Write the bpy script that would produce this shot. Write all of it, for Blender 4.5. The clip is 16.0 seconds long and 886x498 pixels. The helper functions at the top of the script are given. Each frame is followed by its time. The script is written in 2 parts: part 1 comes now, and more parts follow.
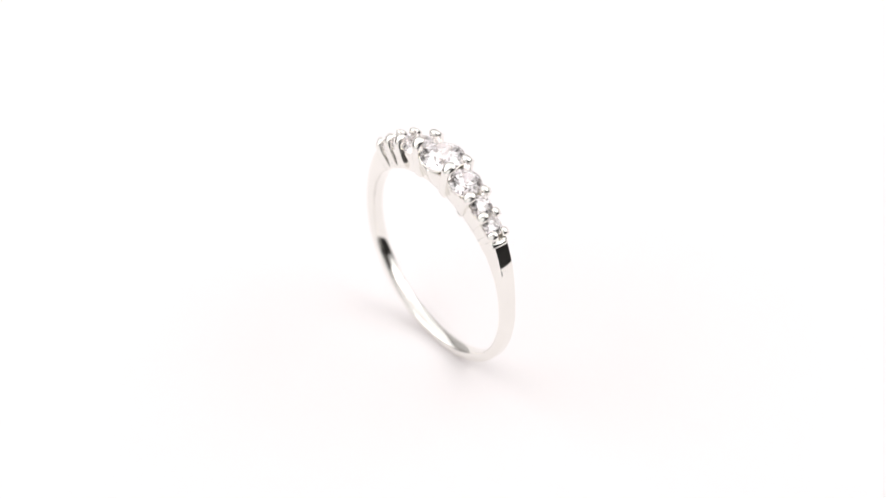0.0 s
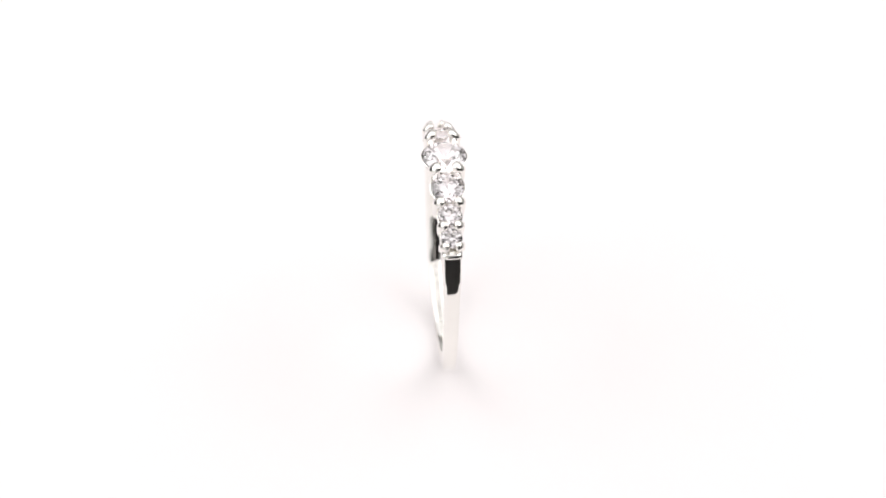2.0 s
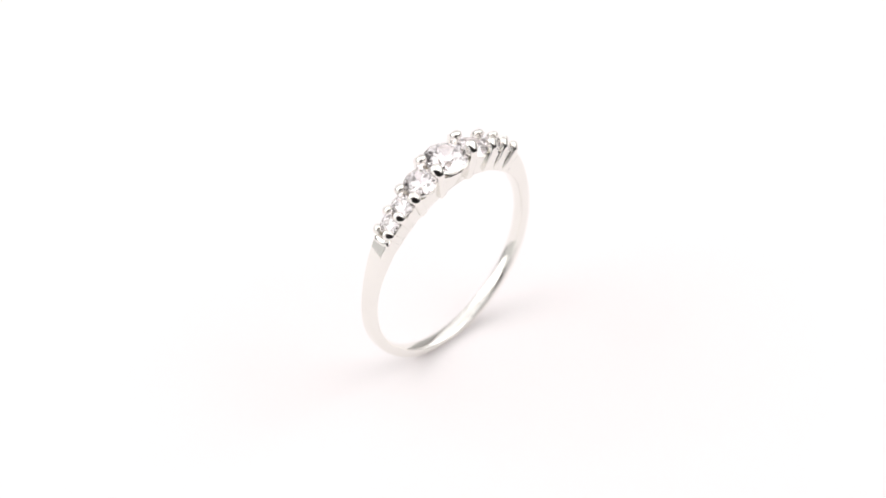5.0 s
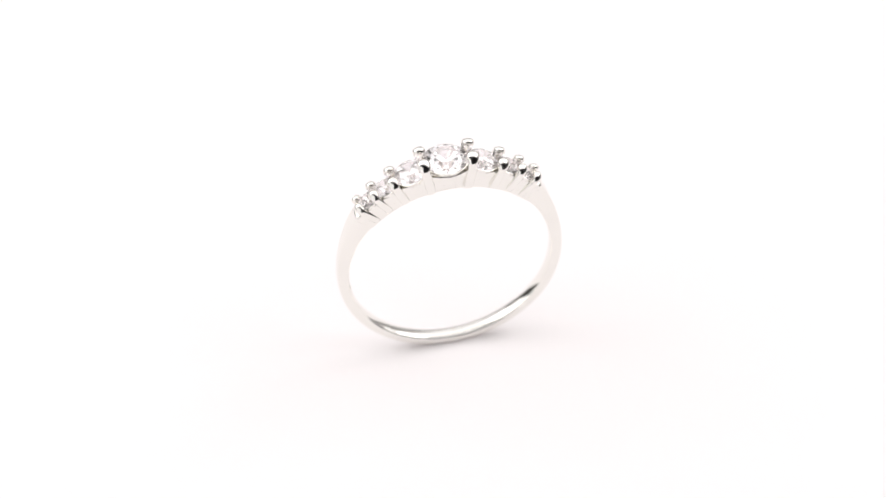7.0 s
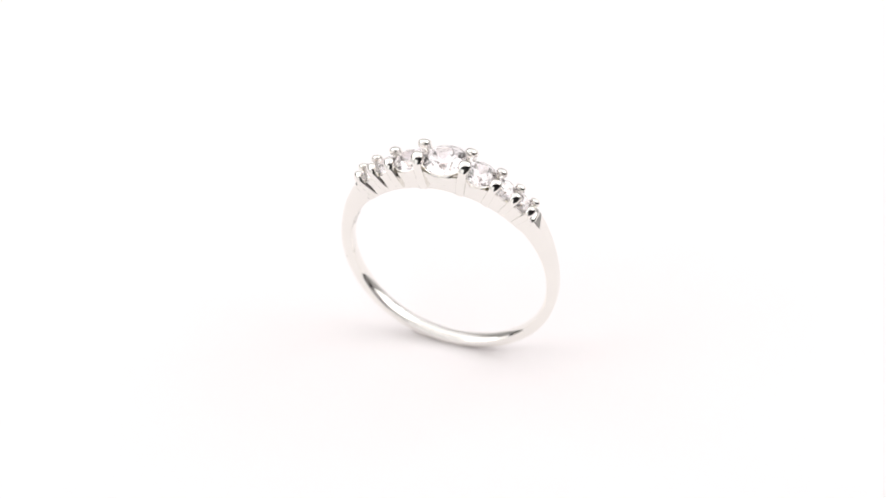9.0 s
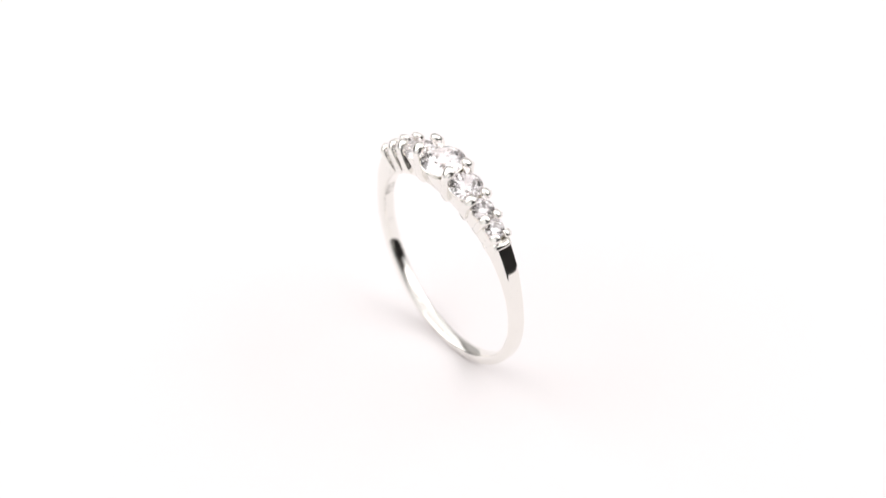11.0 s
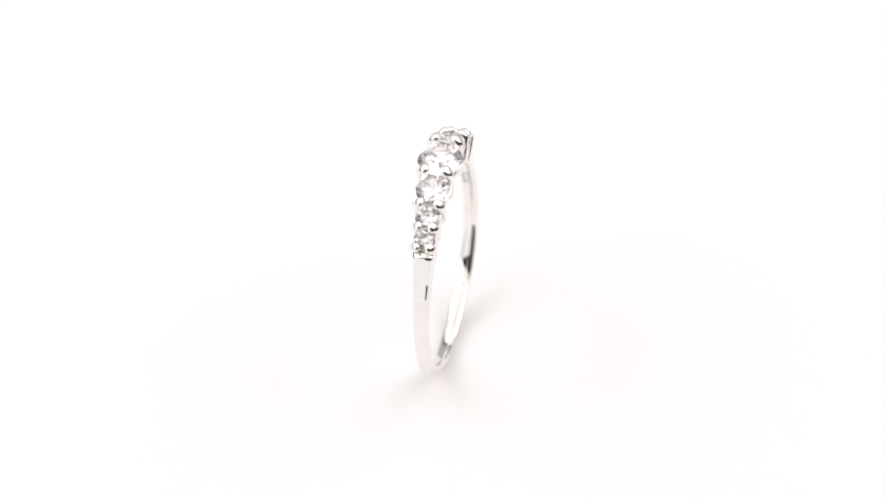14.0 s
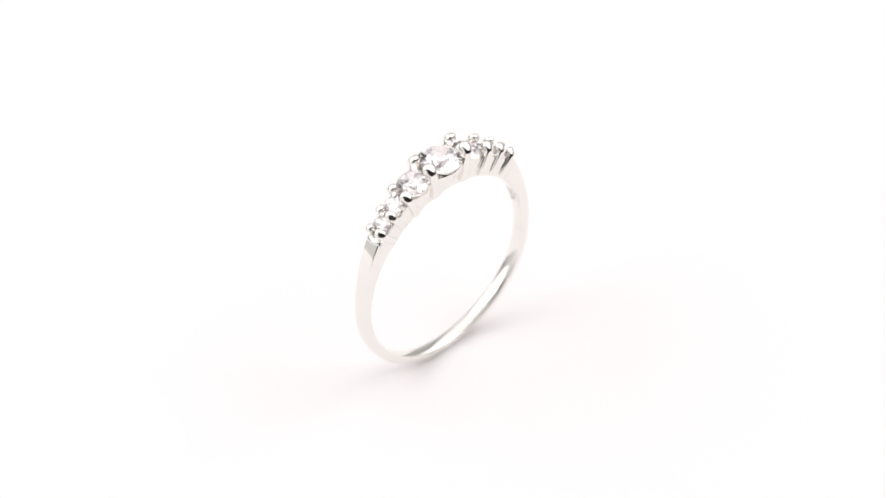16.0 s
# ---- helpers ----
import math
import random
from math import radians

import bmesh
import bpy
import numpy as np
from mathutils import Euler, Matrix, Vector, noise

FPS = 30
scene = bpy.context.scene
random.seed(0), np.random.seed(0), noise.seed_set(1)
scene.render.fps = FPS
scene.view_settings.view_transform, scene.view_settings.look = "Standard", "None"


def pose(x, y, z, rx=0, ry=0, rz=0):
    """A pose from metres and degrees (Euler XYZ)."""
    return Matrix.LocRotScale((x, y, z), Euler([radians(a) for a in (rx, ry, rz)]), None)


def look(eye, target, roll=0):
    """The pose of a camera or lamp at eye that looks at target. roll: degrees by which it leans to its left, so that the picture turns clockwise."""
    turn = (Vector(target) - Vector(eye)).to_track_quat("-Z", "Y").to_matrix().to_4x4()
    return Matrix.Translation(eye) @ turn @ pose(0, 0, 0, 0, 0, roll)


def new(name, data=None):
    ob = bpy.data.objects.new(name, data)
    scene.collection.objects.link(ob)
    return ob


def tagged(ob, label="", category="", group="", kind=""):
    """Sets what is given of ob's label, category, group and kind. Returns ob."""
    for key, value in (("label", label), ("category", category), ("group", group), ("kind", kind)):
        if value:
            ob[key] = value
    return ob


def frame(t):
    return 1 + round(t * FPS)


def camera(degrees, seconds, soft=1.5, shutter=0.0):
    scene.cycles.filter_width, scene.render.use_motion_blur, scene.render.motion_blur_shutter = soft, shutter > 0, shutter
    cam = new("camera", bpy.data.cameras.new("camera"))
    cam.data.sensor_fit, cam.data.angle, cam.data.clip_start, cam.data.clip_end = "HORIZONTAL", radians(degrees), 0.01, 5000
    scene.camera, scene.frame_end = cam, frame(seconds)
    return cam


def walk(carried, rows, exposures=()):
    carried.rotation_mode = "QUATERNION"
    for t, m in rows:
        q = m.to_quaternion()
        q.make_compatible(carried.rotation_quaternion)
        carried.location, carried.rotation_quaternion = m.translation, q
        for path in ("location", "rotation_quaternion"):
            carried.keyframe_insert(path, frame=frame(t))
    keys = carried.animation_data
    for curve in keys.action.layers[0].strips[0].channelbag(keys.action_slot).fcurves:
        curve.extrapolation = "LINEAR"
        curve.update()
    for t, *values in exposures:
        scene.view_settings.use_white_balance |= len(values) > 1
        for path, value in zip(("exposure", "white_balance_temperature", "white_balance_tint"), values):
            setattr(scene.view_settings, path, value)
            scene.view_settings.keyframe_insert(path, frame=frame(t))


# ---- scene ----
MM = 0.001

# ---- camera: macro lens on a tripod, it stands still ----
cam = camera(10.7126, 16.0, soft=1.5)
EYE = (0.0, -0.304807, 0.278943)
AIM = (-0.000151, 0.001851, 0.009139)
cam.data.dof.use_dof = True
cam.data.dof.focus_distance = 0.400
cam.data.dof.aperture_fstop = 19.0
walk(cam, [(0.0, look(EYE, AIM, -1.2628)), (16.0, look(EYE, AIM, -1.2628))],
     exposures=[(0.0, 0.235), (16.0, 0.235)])

# ---- light: dim studio, softboxes overhead, at both sides and beside the camera, one added reflection fill ----
world = bpy.data.worlds.new("studio")
scene.world = world
scene.cycles.max_bounces = scene.cycles.transmission_bounces = scene.cycles.glossy_bounces = 20
world.use_nodes = True
world.node_tree.nodes["Background"].inputs["Color"].default_value = (0.6, 0.65, 0.7, 1)
world.node_tree.nodes["Background"].inputs["Strength"].default_value = 0.02


def softbox(name, eye, target, wide, high, radiance, spread=180, colour=(1, 0.984, 0.982)):
    lamp = bpy.data.lights.new(name, "AREA")
    lamp.shape, lamp.size, lamp.size_y = "RECTANGLE", wide, high
    lamp.energy = radiance * math.pi * wide * high
    lamp.color = colour
    lamp.spread = radians(spread)
    ob = new(name, lamp)
    ob.matrix_world = look(eye, target)
    return ob


softbox("softbox_overhead", (0.0, 0.155, 0.42), (0.0, 0.1551, 0.0), 1.3, 0.98, 1.0)
softbox("softbox_left", (-0.46, 0.06, 0.36), (0.0, 0.0, 0.01), 0.6, 0.44, 1.24)
softbox("softbox_right", (0.46, 0.06, 0.36), (0.0, 0.0, 0.01), 0.6, 0.44, 1.24)
softbox("softbox_front", (-0.242, -0.437, 0.09), (0.0, 0.0, 0.012), 0.34, 0.46, 0.85)
# Added dim panel, no real lamp: greys the shoulder's reflection on the left.
softbox("reflection_fill_left", (-0.56, -0.215, 0.10), (0.0, 0.0, 0.012), 0.50, 0.50, 0.58, colour=(1, 0.985, 0.97))


# ---- materials ----
def material(name):
    m = bpy.data.materials.new(name)
    m.use_nodes = True
    return m, m.node_tree.nodes, m.node_tree.links, m.node_tree.nodes["Principled BSDF"]


def noise_node(nodes, links, scale, detail=4.0, rough=0.55):
    co = nodes.new("ShaderNodeTexCoord")
    n = nodes.new("ShaderNodeTexNoise")
    n.inputs["Scale"].default_value = scale
    n.inputs["Detail"].default_value = detail
    n.inputs["Roughness"].default_value = rough
    links.new(co.outputs["Object"], n.inputs["Vector"])
    return n


def ramp(nodes, links, source, a, b, low, high):
    r = nodes.new("ShaderNodeValToRGB")
    r.color_ramp.elements[0].position, r.color_ramp.elements[0].color = a, (*low, 1)
    r.color_ramp.elements[1].position, r.color_ramp.elements[1].color = b, (*high, 1)
    links.new(source, r.inputs["Fac"])
    return r


def silver(name, rough=0.06, bump=0.02, base=(0.89, 0.874, 0.838)):
    m, nodes, links, p = material(name)
    p.inputs["Metallic"].default_value = 1.0
    big = noise_node(nodes, links, 350.0)
    fine = noise_node(nodes, links, 5000.0, 3.0)
    tint = ramp(nodes, links, big.outputs["Fac"], 0.35, 0.7, tuple(c * 0.97 for c in base), base)
    links.new(tint.outputs["Color"], p.inputs["Base Color"])
    polish = ramp(nodes, links, fine.outputs["Fac"], 0.3, 0.75, (rough * 0.6,) * 3, (rough * 1.5,) * 3)
    links.new(polish.outputs["Color"], p.inputs["Roughness"])
    b = nodes.new("ShaderNodeBump")
    b.inputs["Strength"].default_value = bump
    b.inputs["Distance"].default_value = 0.0002
    links.new(big.outputs["Fac"], b.inputs["Height"])
    links.new(b.outputs["Normal"], p.inputs["Normal"])
    return m


def zirconia():
    m, nodes, links, p = material("cubic_zirconia")
    p.inputs["Base Color"].default_value = (1.0, 0.952, 0.972, 1)
    p.inputs["Roughness"].default_value = 0.0
    p.inputs["IOR"].default_value = 2.16
    p.inputs["Transmission Weight"].default_value = 1.0
    return m


def paper():
    m, nodes, links, p = material("white_paper")
    big = noise_node(nodes, links, 9.0)
    fine = noise_node(nodes, links, 1800.0, 5.0)
    tint = ramp(nodes, links, big.outputs["Fac"], 0.3, 0.75, (0.868, 0.832, 0.836), (0.883, 0.848, 0.852))
    links.new(tint.outputs["Color"], p.inputs["Base Color"])
    p.inputs["Roughness"].default_value = 0.75
    p.inputs["Specular IOR Level"].default_value = 0.2
    b = nodes.new("ShaderNodeBump")
    b.inputs["Strength"].default_value = 0.08
    b.inputs["Distance"].default_value = 0.0001
    links.new(fine.outputs["Fac"], b.inputs["Height"])
    links.new(b.outputs["Normal"], p.inputs["Normal"])
    return m


def dull(name, low, high, scale=6.0):
    m, nodes, links, p = material(name)
    n = noise_node(nodes, links, scale)
    tint = ramp(nodes, links, n.outputs["Fac"], 0.3, 0.7, low, high)
    links.new(tint.outputs["Color"], p.inputs["Base Color"])
    p.inputs["Roughness"].default_value = 0.9
    return m


SILVER = silver("polished_silver")
CAST = silver("cast_silver", 0.11, 0.05)
BEAD = silver("burnished_silver", 0.10, 0.03)
STAMP = silver("stamped_silver", 0.3, 0.2, (0.5, 0.48, 0.46))
STONE = zirconia()
PAPER = paper()
WALL = dull("dark_studio_paint", (0.155, 0.15, 0.146), (0.18, 0.175, 0.17))
GREY = dull("grey_studio_paint", (0.80, 0.79, 0.78), (0.84, 0.83, 0.82))
CARPET = dull("dark_carpet", (0.02, 0.02, 0.022), (0.035, 0.034, 0.034), 60.0)


# ---- mesh helpers ----
def box(bm, x0, x1, y0, y1, z0, z1):
    v = [bm.verts.new((x, y, z)) for x in (x0, x1) for y in (y0, y1) for z in (z0, z1)]
    for f in ((0, 1, 3, 2), (4, 6, 7, 5), (0, 4, 5, 1), (2, 3, 7, 6), (0, 2, 6, 4), (1, 5, 7, 3)):
        bm.faces.new([v[i] for i in f])
    return bm


def finish(bm, name, mat, sharp=None):
    """Mesh from a bmesh; sharp: degrees past which an edge stays crisp, None for flat faces."""
    bmesh.ops.recalc_face_normals(bm, faces=bm.faces[:])
    if sharp is not None:
        for f in bm.faces:
            f.smooth = True
        for e in bm.edges:
            if len(e.link_faces) == 2 and e.calc_face_angle(0.0) > radians(sharp):
                e.smooth = False
    me = bpy.data.meshes.new(name)
    bm.to_mesh(me)
    bm.free()
    me.materials.append(mat)
    return me


def part(name, bm, mat, parent, label="", sharp=None):
    ob = new(name, finish(bm, name, mat, sharp))
    ob.parent = parent
    return tagged(ob, label)


def loft(bm, rings, caps=True):
    """Skin through closed rings of points."""
    rows = [[bm.verts.new(p) for p in r] for r in rings]
    n = len(rows[0])
    for a, b in zip(rows, rows[1:]):
        for i in range(n):
            bm.faces.new((a[i], a[(i + 1) % n], b[(i + 1) % n], b[i]))
    if caps:
        bm.faces.new(rows[0])
        bm.faces.new(rows[-1])
    return bm


# ---- the studio: white paper on a table, dark room round it ----
def structure(name, bm, mat, label):
    ob = new(name, finish(bm, name, mat))
    return tagged(ob, label, name.split("_")[0], kind="structure")


structure("tabletop", box(bmesh.new(), -0.34, 0.09, -0.068, 0.45, -0.75, 0.0), PAPER,
          "matte white paper covered product table")
structure("floor", box(bmesh.new(), -1.3, 1.3, -1.3, 0.76, -0.80, -0.75), CARPET, "dark studio floor")
structure("ceiling", box(bmesh.new(), -1.3, 1.3, -1.3, 0.76, 1.15, 1.20), WALL, "dark painted studio ceiling")
structure("wall_north", box(bmesh.new(), -1.3, 1.3, 0.76, 0.86, -0.75, 1.15), GREY, "light grey painted studio wall, unseen, there to be reflected")
# Added stub wall out of view, so the band's inside reflects grey.
structure("wall_return", box(bmesh.new(), 0.76, 0.86, 0.10, 0.76, -0.75, 1.15), GREY, "light grey painted studio wall, unseen, there to be reflected")
structure("wall_south", box(bmesh.new(), -1.3, 1.3, -1.4, -1.3, -0.75, 1.15), WALL, "dark painted studio wall")
structure("wall_east", box(bmesh.new(), 1.3, 1.4, -1.3, 0.76, -0.75, 1.15), WALL, "dark painted studio wall")
structure("wall_west", box(bmesh.new(), -1.4, -1.3, -1.3, 0.76, -0.75, 1.15), WALL, "dark painted studio wall")

# ---- the ring: x along the row of stones, z up, lowest point of the band at the origin ----
RI = 8.85                      # inner radius, mm
ZC = 9.8                       # height of the ring's centre
SHOULDER = 48.5                # degrees from the top at which the band meets the setting
# stone: degrees from the top, stone radius, height of the girdle over the ring's centre
STONES = [(0.0, 1.88, 11.55), (16.2, 1.44, 11.22), (29.1, 1.03, 11.02), (39.0, 0.91, 10.92)]
# prong pair: degrees from the top, half distance of the pair, radius of the bead, height of its middle
PRONGS = [(10.0, 0.86, 0.58, 12.46), (24.4, 0.74, 0.52, 11.84), (34.5, 0.56, 0.48, 11.62), (43.4, 0.51, 0.45, 11.46)]


def polar(deg, r, y=0.0):
    """A point r mm from the ring's centre, deg degrees from the top towards +x."""
    a = radians(deg)
    return Vector((r * math.sin(a), y, ZC + r * math.cos(a))) * MM


def upright(deg, r, y=0.0):
    """The frame of a setting: z points away from the ring's centre."""
    return Matrix.Translation(polar(deg, r, y)) @ Matrix.Rotation(radians(deg), 4, "Y")


def eased(table, x, reach=4.0):
    """Straight interpolation in rows of (x, value), with the corners rounded off."""
    xs, vs = zip(*table)
    return float(np.mean(np.interp(np.linspace(x - reach, x + reach, 17), xs, vs)))


def band():
    thick = [(43, 2.22), (SHOULDER, 2.02), (55, 1.74), (63, 1.45), (72, 1.22), (85, 1.06), (100, 1.0), (140, 0.95), (180, 0.95)]
    width = [(SHOULDER, 0.83), (56, 0.80), (66, 0.74), (78, 0.68), (110, 0.64), (180, 0.63)]
    crown = [(62, 0.80), (80, 0.60), (180, 0.60)]                    # share of the width that is flat on top
    flat = [(100, 0.0), (125, 0.08), (155, 0.30), (180, 0.38)]
    bend = [(80, 0.0), (110, -0.04), (150, -0.24), (180, -0.32)]     # the hoop is slightly out of true
    twist = [(55, 0.0), (85, 0.12), (115, 0.14), (150, 0.0), (180, 0.0)]
    rings = []
    steps = 168
    for i in range(steps + 1):
        deg = SHOULDER + (360 - 2 * SHOULDER) * i / steps
        k = min(deg, 360 - deg)
        t, w, off = eased(thick, k), eased(width, k), eased(bend, k, 12)
        off += (-1 if deg < 180 else 1) * eased(twist, k, 10)
        ri = RI - eased(flat, k, 12)
        ro = ri + t
        low = ri + min(t, 1.1) * 0.5
        fl = eased(crown, k, 4)
        side = [(fl, ro - 0.02), (0.5 * fl + 0.43, ro - 0.045), (0.3 * fl + 0.655, ro - 0.13), (0.94, ro - 0.30 * min(t, 1.1)), (0.985, low),
                (1.0, ri + 0.38), (0.975, ri + 0.26), (0.91, ri + 0.16), (0.80, ri + 0.09), (0.62, ri + 0.045), (0.40, ri + 0.016)]
        prof = [(0.0, ro), (0.4 * fl, ro - 0.003), (0.7 * fl, ro - 0.009)] + side + [(0.20, ri + 0.003)]
        prof += [(-u, r) for u, r in reversed(prof[1:])]
        prof.insert(len(prof) // 2 + 1, (0.0, ri))
        rings.append([polar(deg, r, u * w + off) for u, r in prof])
    return loft(bmesh.new(), rings)


def rail(side):
    """One of the two curved walls under the stones, waisted between the prongs."""
    marks = [(0.0, 1.72, 10.98), (6.0, 1.45, 11.0), (10.1, 1.20, 11.2), (13.0, 1.16, 10.9), (17.0, 1.30, 10.72), (22.5, 1.06, 10.8), (25.2, 1.0, 10.9),
             (29.5, 0.98, 10.6), (34.8, 0.92, 10.75), (39.2, 0.86, 10.5), (43.3, 0.86, 10.75), (45.0, 0.86, 10.8), (49.5, 0.84, 10.7)]
    wall = [(a, b) for a, b, c in marks]
    rim = [(a, c) for a, b, c in marks]
    foot = [(0, 1.05), (25, 0.95), (48, 0.80)]
    rings = []
    for i in range(121):
        deg = -SHOULDER + 2 * SHOULDER * i / 120
        k = abs(deg)
        w, h, f = eased(wall, k, 1.2), eased(rim, k, 1.2), eased(foot, k)
        prof = [(w * 0.97, h), (w, h - 0.08), (0.5 * (w + f), 9.9), (f, RI + 0.28), (f * 0.95, RI + 0.08), (f * 0.88, RI),
                (f - 0.30, RI), (f - 0.33, RI + 0.2), (0.5 * (w + f) - 0.33, 9.9), (w - 0.28, h - 0.06), (w - 0.2, h)]
        rings.append([polar(deg, r, side * y) for y, r in prof])
    return loft(bmesh.new(), rings)


def bridge(deg, half, a, top):
    """A cross bar that ties the two rails together below a pair of prongs, its edges rounded over."""
    rings = []
    for y in (-half, -half + 0.06, half - 0.06, half):
        k = 0.9 if abs(y) == half else 1.0
        rings.append([polar(deg + u * a * k, r, y) for u, r in ((-1, RI + 0.05), (-1, top - 0.12), (-0.7, top), (0.7, top), (1, top - 0.12), (1, RI + 0.05),
                                                                (0.7, RI), (-0.7, RI))])
    return loft(bmesh.new(), rings)


def end_lip(s):
    """The solid cap that closes the setting where it steps down to the band."""
    rings = []
    for k, w, top in ((43.2, 0.66, 10.30), (44.2, 0.78, 10.62), (45.2, 0.84, 10.86), (46.4, 0.855, 10.96), (47.5, 0.86, 11.0), (48.3, 0.85, 10.97), (48.75, 0.83, 10.91), (49.0, 0.80, 10.84)):
        rings.append([polar(s * k, r, y) for y, r in ((0, top), (w * 0.6, top - 0.05), (w * 0.88, top - 0.17), (w, top - 0.3), (w * 0.97, 9.9), (w * 0.93, RI + 0.1), (w * 0.8, RI + 0.01),
                                                      (-w * 0.8, RI + 0.01), (-w * 0.93, RI + 0.1), (-w * 0.97, 9.9), (-w, top - 0.3), (-w * 0.88, top - 0.17), (-w * 0.6, top - 0.05))])
    return loft(bmesh.new(), rings)


def cup(deg, rs, girdle):
    """The round seat of one stone: a flared tube, open below, with a thin rim just under the girdle."""
    m = upright(deg, 0)
    n = 40
    foot = min(rs * 0.72, 0.98)
    prof = [(foot - 0.22, 9.16), (foot - 0.06, 9.13), (foot, 9.18), (foot + 0.03, 9.7), (rs * 0.91, girdle - 0.45), (rs * 1.02, girdle - 0.18), (rs * 1.045, girdle - 0.06),
            (rs * 1.01, girdle - 0.03), (rs * 0.95, girdle - 0.16 * rs), (rs * 0.78, girdle - 0.5 * rs), (foot - 0.2, 9.6), (foot - 0.22, 9.16)]
    rings = []
    for r, h in prof:
        rings.append([m @ (Vector((r * math.cos(a), r * math.sin(a), h)) * MM) for a in (2 * math.pi * i / n for i in range(n))])
    bm = loft(bmesh.new(), rings, caps=False)
    bmesh.ops.remove_doubles(bm, verts=bm.verts[:], dist=1e-7)
    return bm


def prong(deg, y, rb, height):
    """A flat-sided post that stands proud of the rail, with a domed cap pressed over the stone and cut off aslant outside."""
    s = 1 if y > 0 else -1
    n = 24
    m = upright(deg, 0)
    cy, base = abs(y) + 0.13, abs(y) + 0.34
    rings = []

    def section(h, yy, half, deep, power):
        ring = []
        for i in range(n):
            b = 2 * math.pi * i / n
            c, d = math.cos(b), math.sin(b)
            ring.append(m @ (Vector((half * math.copysign(abs(c) ** power, c), s * (yy + deep * math.copysign(abs(d) ** power, d)), h)) * MM))
        return ring

    for h, yy, half, deep, power in ((RI + 0.22, base - 0.14, 0.60, 0.40, 0.45), (RI + 0.30, base - 0.12, 0.66, 0.46, 0.45), (9.9, base - 0.02, 0.70, 0.50, 0.45),
                                     (height - 1.1, base - 0.06, 0.72, 0.68, 0.5), (height - 0.72, base - 0.12, 0.76, 0.82, 0.6)):
        rings.append(section(h, yy, half * rb, deep * rb, power))
    k = rb / 0.55
    for up, inner, outer, half in ((-0.50, -0.40, 0.64, 0.86), (-0.34, -0.46, 0.62, 0.95), (-0.10, -0.48, 0.43, 0.97), (0.04, -0.47, 0.31, 0.90), (0.15, -0.42, 0.20, 0.74),
                                   (0.22, -0.36, 0.11, 0.54), (0.27, -0.28, 0.01, 0.32), (0.285, -0.18, -0.10, 0.08)):
        rings.append(section(height + up * k, cy - 0.04 + 0.5 * (inner + outer) * k, half * rb, 0.5 * (outer - inner) * k, 0.92))
    return loft(bmesh.new(), rings)


def brilliant(deg, rs, girdle):
    """A round brilliant: table, star, kite and girdle facets above, mains and halves below."""
    m = upright(deg, girdle) @ Matrix.Rotation(radians(11 + deg * 3), 4, "Z")
    pts = []
    h, d, rt = 0.31, 0.84, 0.56
    for i in range(8):
        a = math.pi / 4 * i
        b = a + math.pi / 8
        pts.append((rt * math.cos(a), rt * math.sin(a), h))
        x = 0.80 * math.cos(math.pi / 8)
        pts.append((0.80 * math.cos(b), 0.80 * math.sin(b), h * (1 - x) / (1 - rt) + 0.004))
        x = 0.24 * math.cos(math.pi / 8)
        pts.append((0.24 * math.cos(b), 0.24 * math.sin(b), -d * (1 - x) - 0.035))
    for i in range(16):
        a = math.pi / 8 * i
        pts += [(math.cos(a), math.sin(a), 0.0), (math.cos(a), math.sin(a), -0.035)]
    pts.append((0, 0, -d - 0.035))
    bm = bmesh.new()
    for p in pts:
        bm.verts.new(m @ (Vector(p) * rs * MM))
    bmesh.ops.convex_hull(bm, input=bm.verts[:])
    bmesh.ops.dissolve_limit(bm, angle_limit=radians(0.6), verts=bm.verts[:], edges=bm.edges[:])
    return bm


def stamp(text, deg, size):
    """A purity mark struck into the inside of the band, bent to its curve."""
    curve = bpy.data.curves.new("stamp", "FONT")
    curve.body, curve.size, curve.align_x, curve.align_y = text, size, "CENTER", "CENTER"
    curve.extrude, curve.resolution_u, curve.space_character = 0.02, 3, 1.15
    flat = bpy.data.objects.new("stamp", curve)
    me = flat.to_mesh()
    bm = bmesh.new()
    bm.from_mesh(me)
    flat.to_mesh_clear()
    bpy.data.objects.remove(flat)
    for v in bm.verts:
        v.co = polar(deg + math.degrees(v.co.x / RI), RI - 0.004 - v.co.z * 0.4, 0.04 - v.co.y)
    return bm


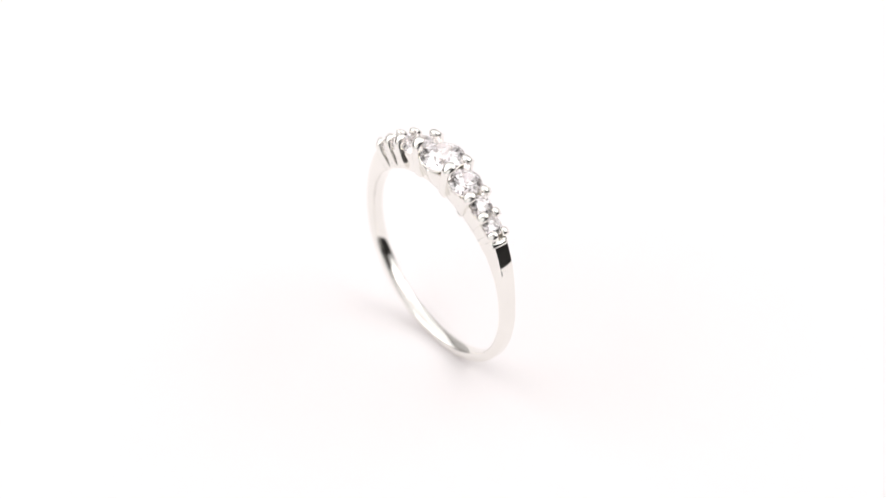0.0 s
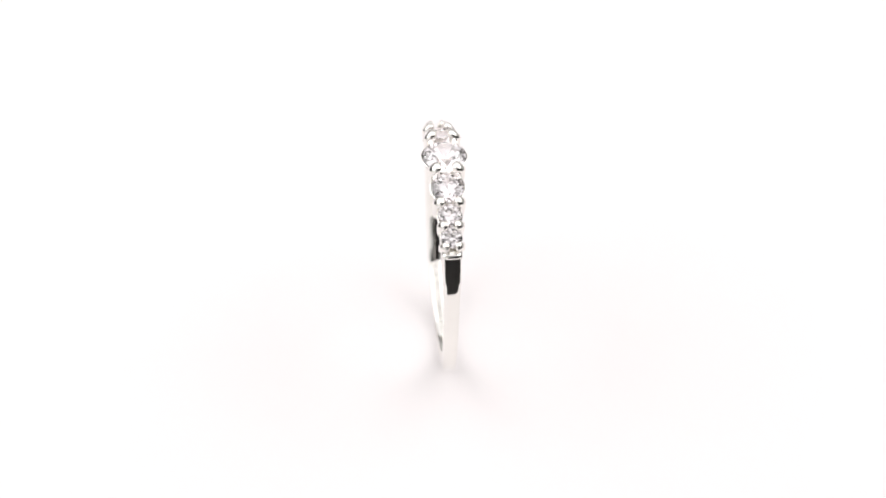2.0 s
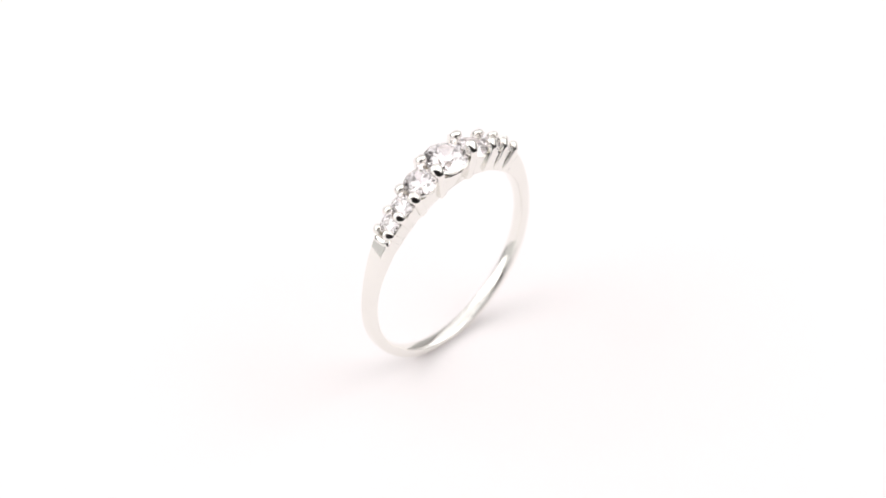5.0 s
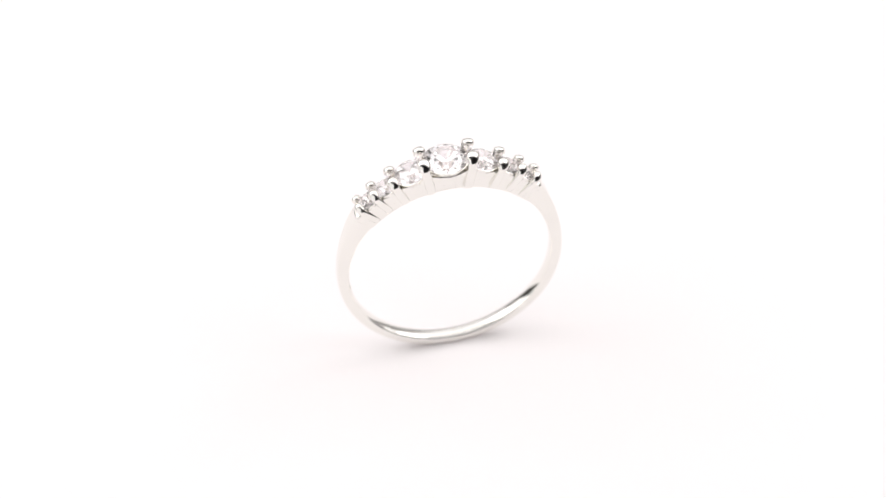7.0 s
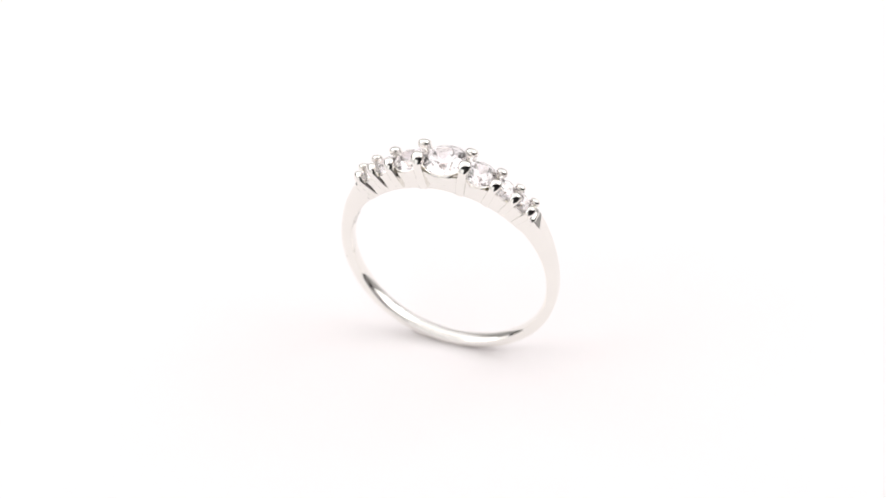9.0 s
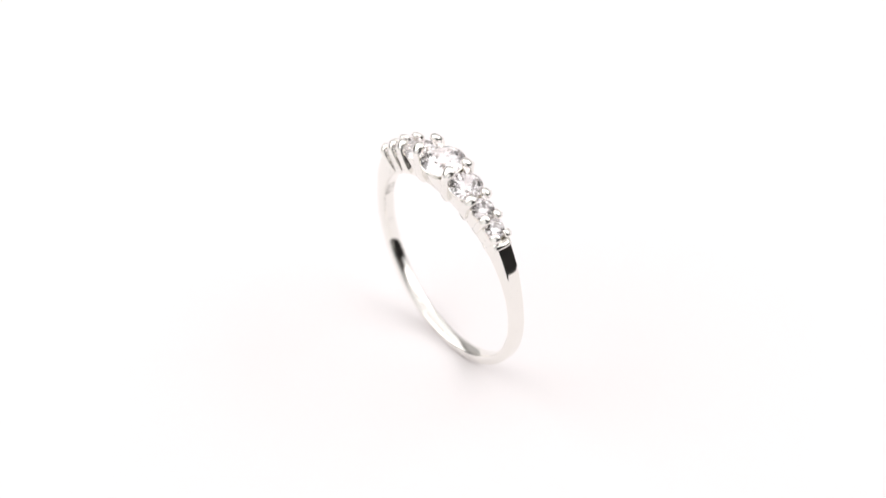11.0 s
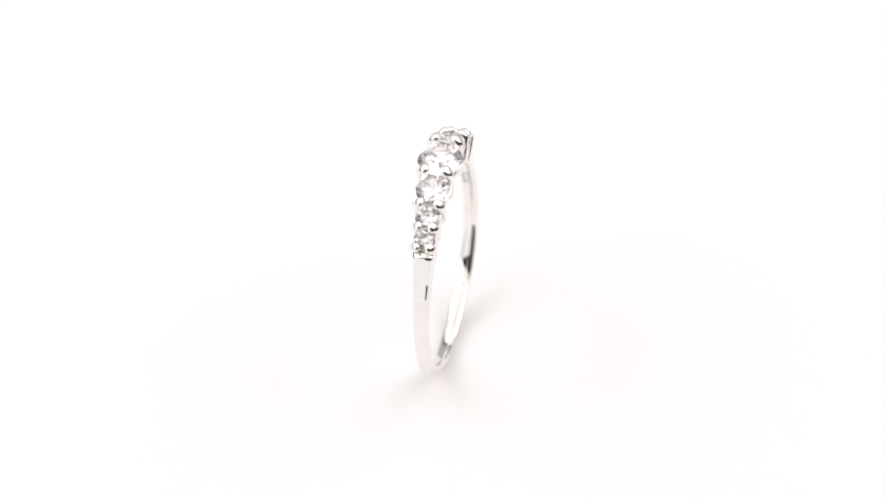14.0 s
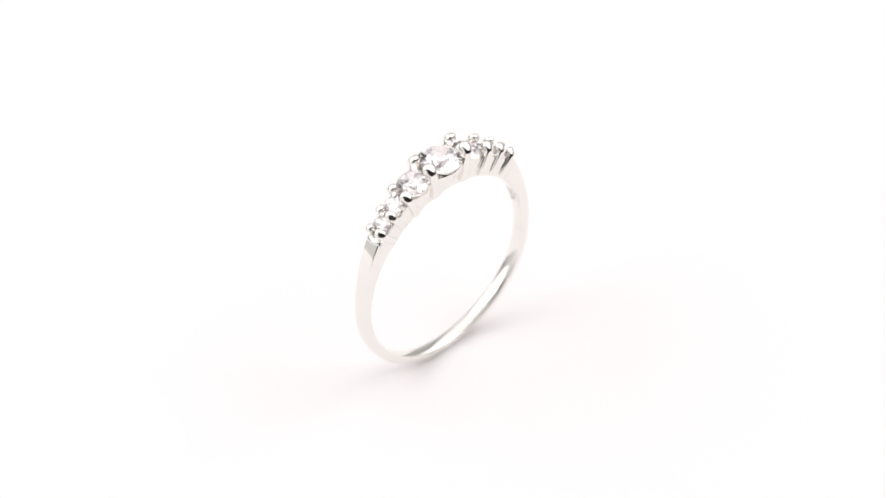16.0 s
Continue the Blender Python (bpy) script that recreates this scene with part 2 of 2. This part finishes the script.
def glint_bump(deg, y):
    """A tiny dimpled bump inside the band, added to catch a white highlight dot."""
    m = Matrix.Translation(polar(deg, RI, y)) @ Matrix.Rotation(radians(deg), 4, "Y")
    rings = [[m @ (Vector((r * math.cos(a), r * math.sin(a), z)) * MM) for a in (math.pi * i / 8 for i in range(16))]
             for r, z in ((0.16, 0.02), (0.14, -0.02), (0.10, -0.035), (0.05, -0.02), (0.01, -0.012))]
    return loft(bmesh.new(), rings)


def build_ring():
    ring = new("ring")
    tagged(ring, "polished silver ring with seven clear stones, standing on white paper", "ring")
    hoop = part("band", band(), SILVER, ring, "plain polished silver band", 40)
    for f in (-1, 1):
        part("gallery_rail", rail(f), CAST, ring, "", 40)
        part("end_lip", end_lip(f), CAST, ring, "", 40)
    for deg, half, a, top in ((10.0, 0.94, 2.0, 10.3), (24.4, 0.86, 1.7, 10.2), (34.5, 0.80, 1.5, 10.2)):
        for f in (-1, 1):
            part("bridge", bridge(f * deg, half, a, top), CAST, ring, "", 40)
    for i, (deg, rs, girdle) in enumerate(STONES):
        for s in ((1,) if i == 0 else (-1, 1)):
            part("stone_setting", cup(s * deg, rs, girdle), CAST, ring, "", 50)
            part("gemstone", brilliant(s * deg, rs, girdle), STONE, ring,
                 ("large clear faceted centre stone", "clear faceted stone", "small clear faceted stone", "smallest clear faceted stone")[i])
    for deg, y, rb, height in PRONGS:
        for s in (-1, 1):
            for f in (-1, 1):
                part("prong", prong(s * deg, f * y, rb, height), BEAD, ring, "", 60)
    part("hallmark", stamp("925", -70.5, 1.05), STAMP, hoop, "worn purity mark 925 stamped inside the band", 40)
    # Two highlight dots inside the band, put into the shape as small bumps.
    for y in (-0.20, 0.16):
        part("highlight_dot", glint_bump(-97.0, y), BEAD, hoop, "", 60)
    return ring


ring = build_ring()


def motions():
    """The ring turns with the table's plate, evenly, once in about 22 seconds."""
    rows = []
    times = [0.0, 0.1, 0.25] + [0.5 * i for i in range(1, 32)] + [15.75, 15.9, 16.0]
    for t in times:
        s = t - 7.8
        turn = pose(0, 0, -0.00095, 0, 0, -0.6 - 16.4925 * s - 0.00944 * s * s)
        stand = pose(0.000602, 0.000600, 0, 1.95, 0, 0) @ pose(0, 0, 0, 0, -0.967, 0) @ pose(0, 0, 0.0006)
        rows.append((t, turn @ stand))
    walk(ring, rows)


motions()
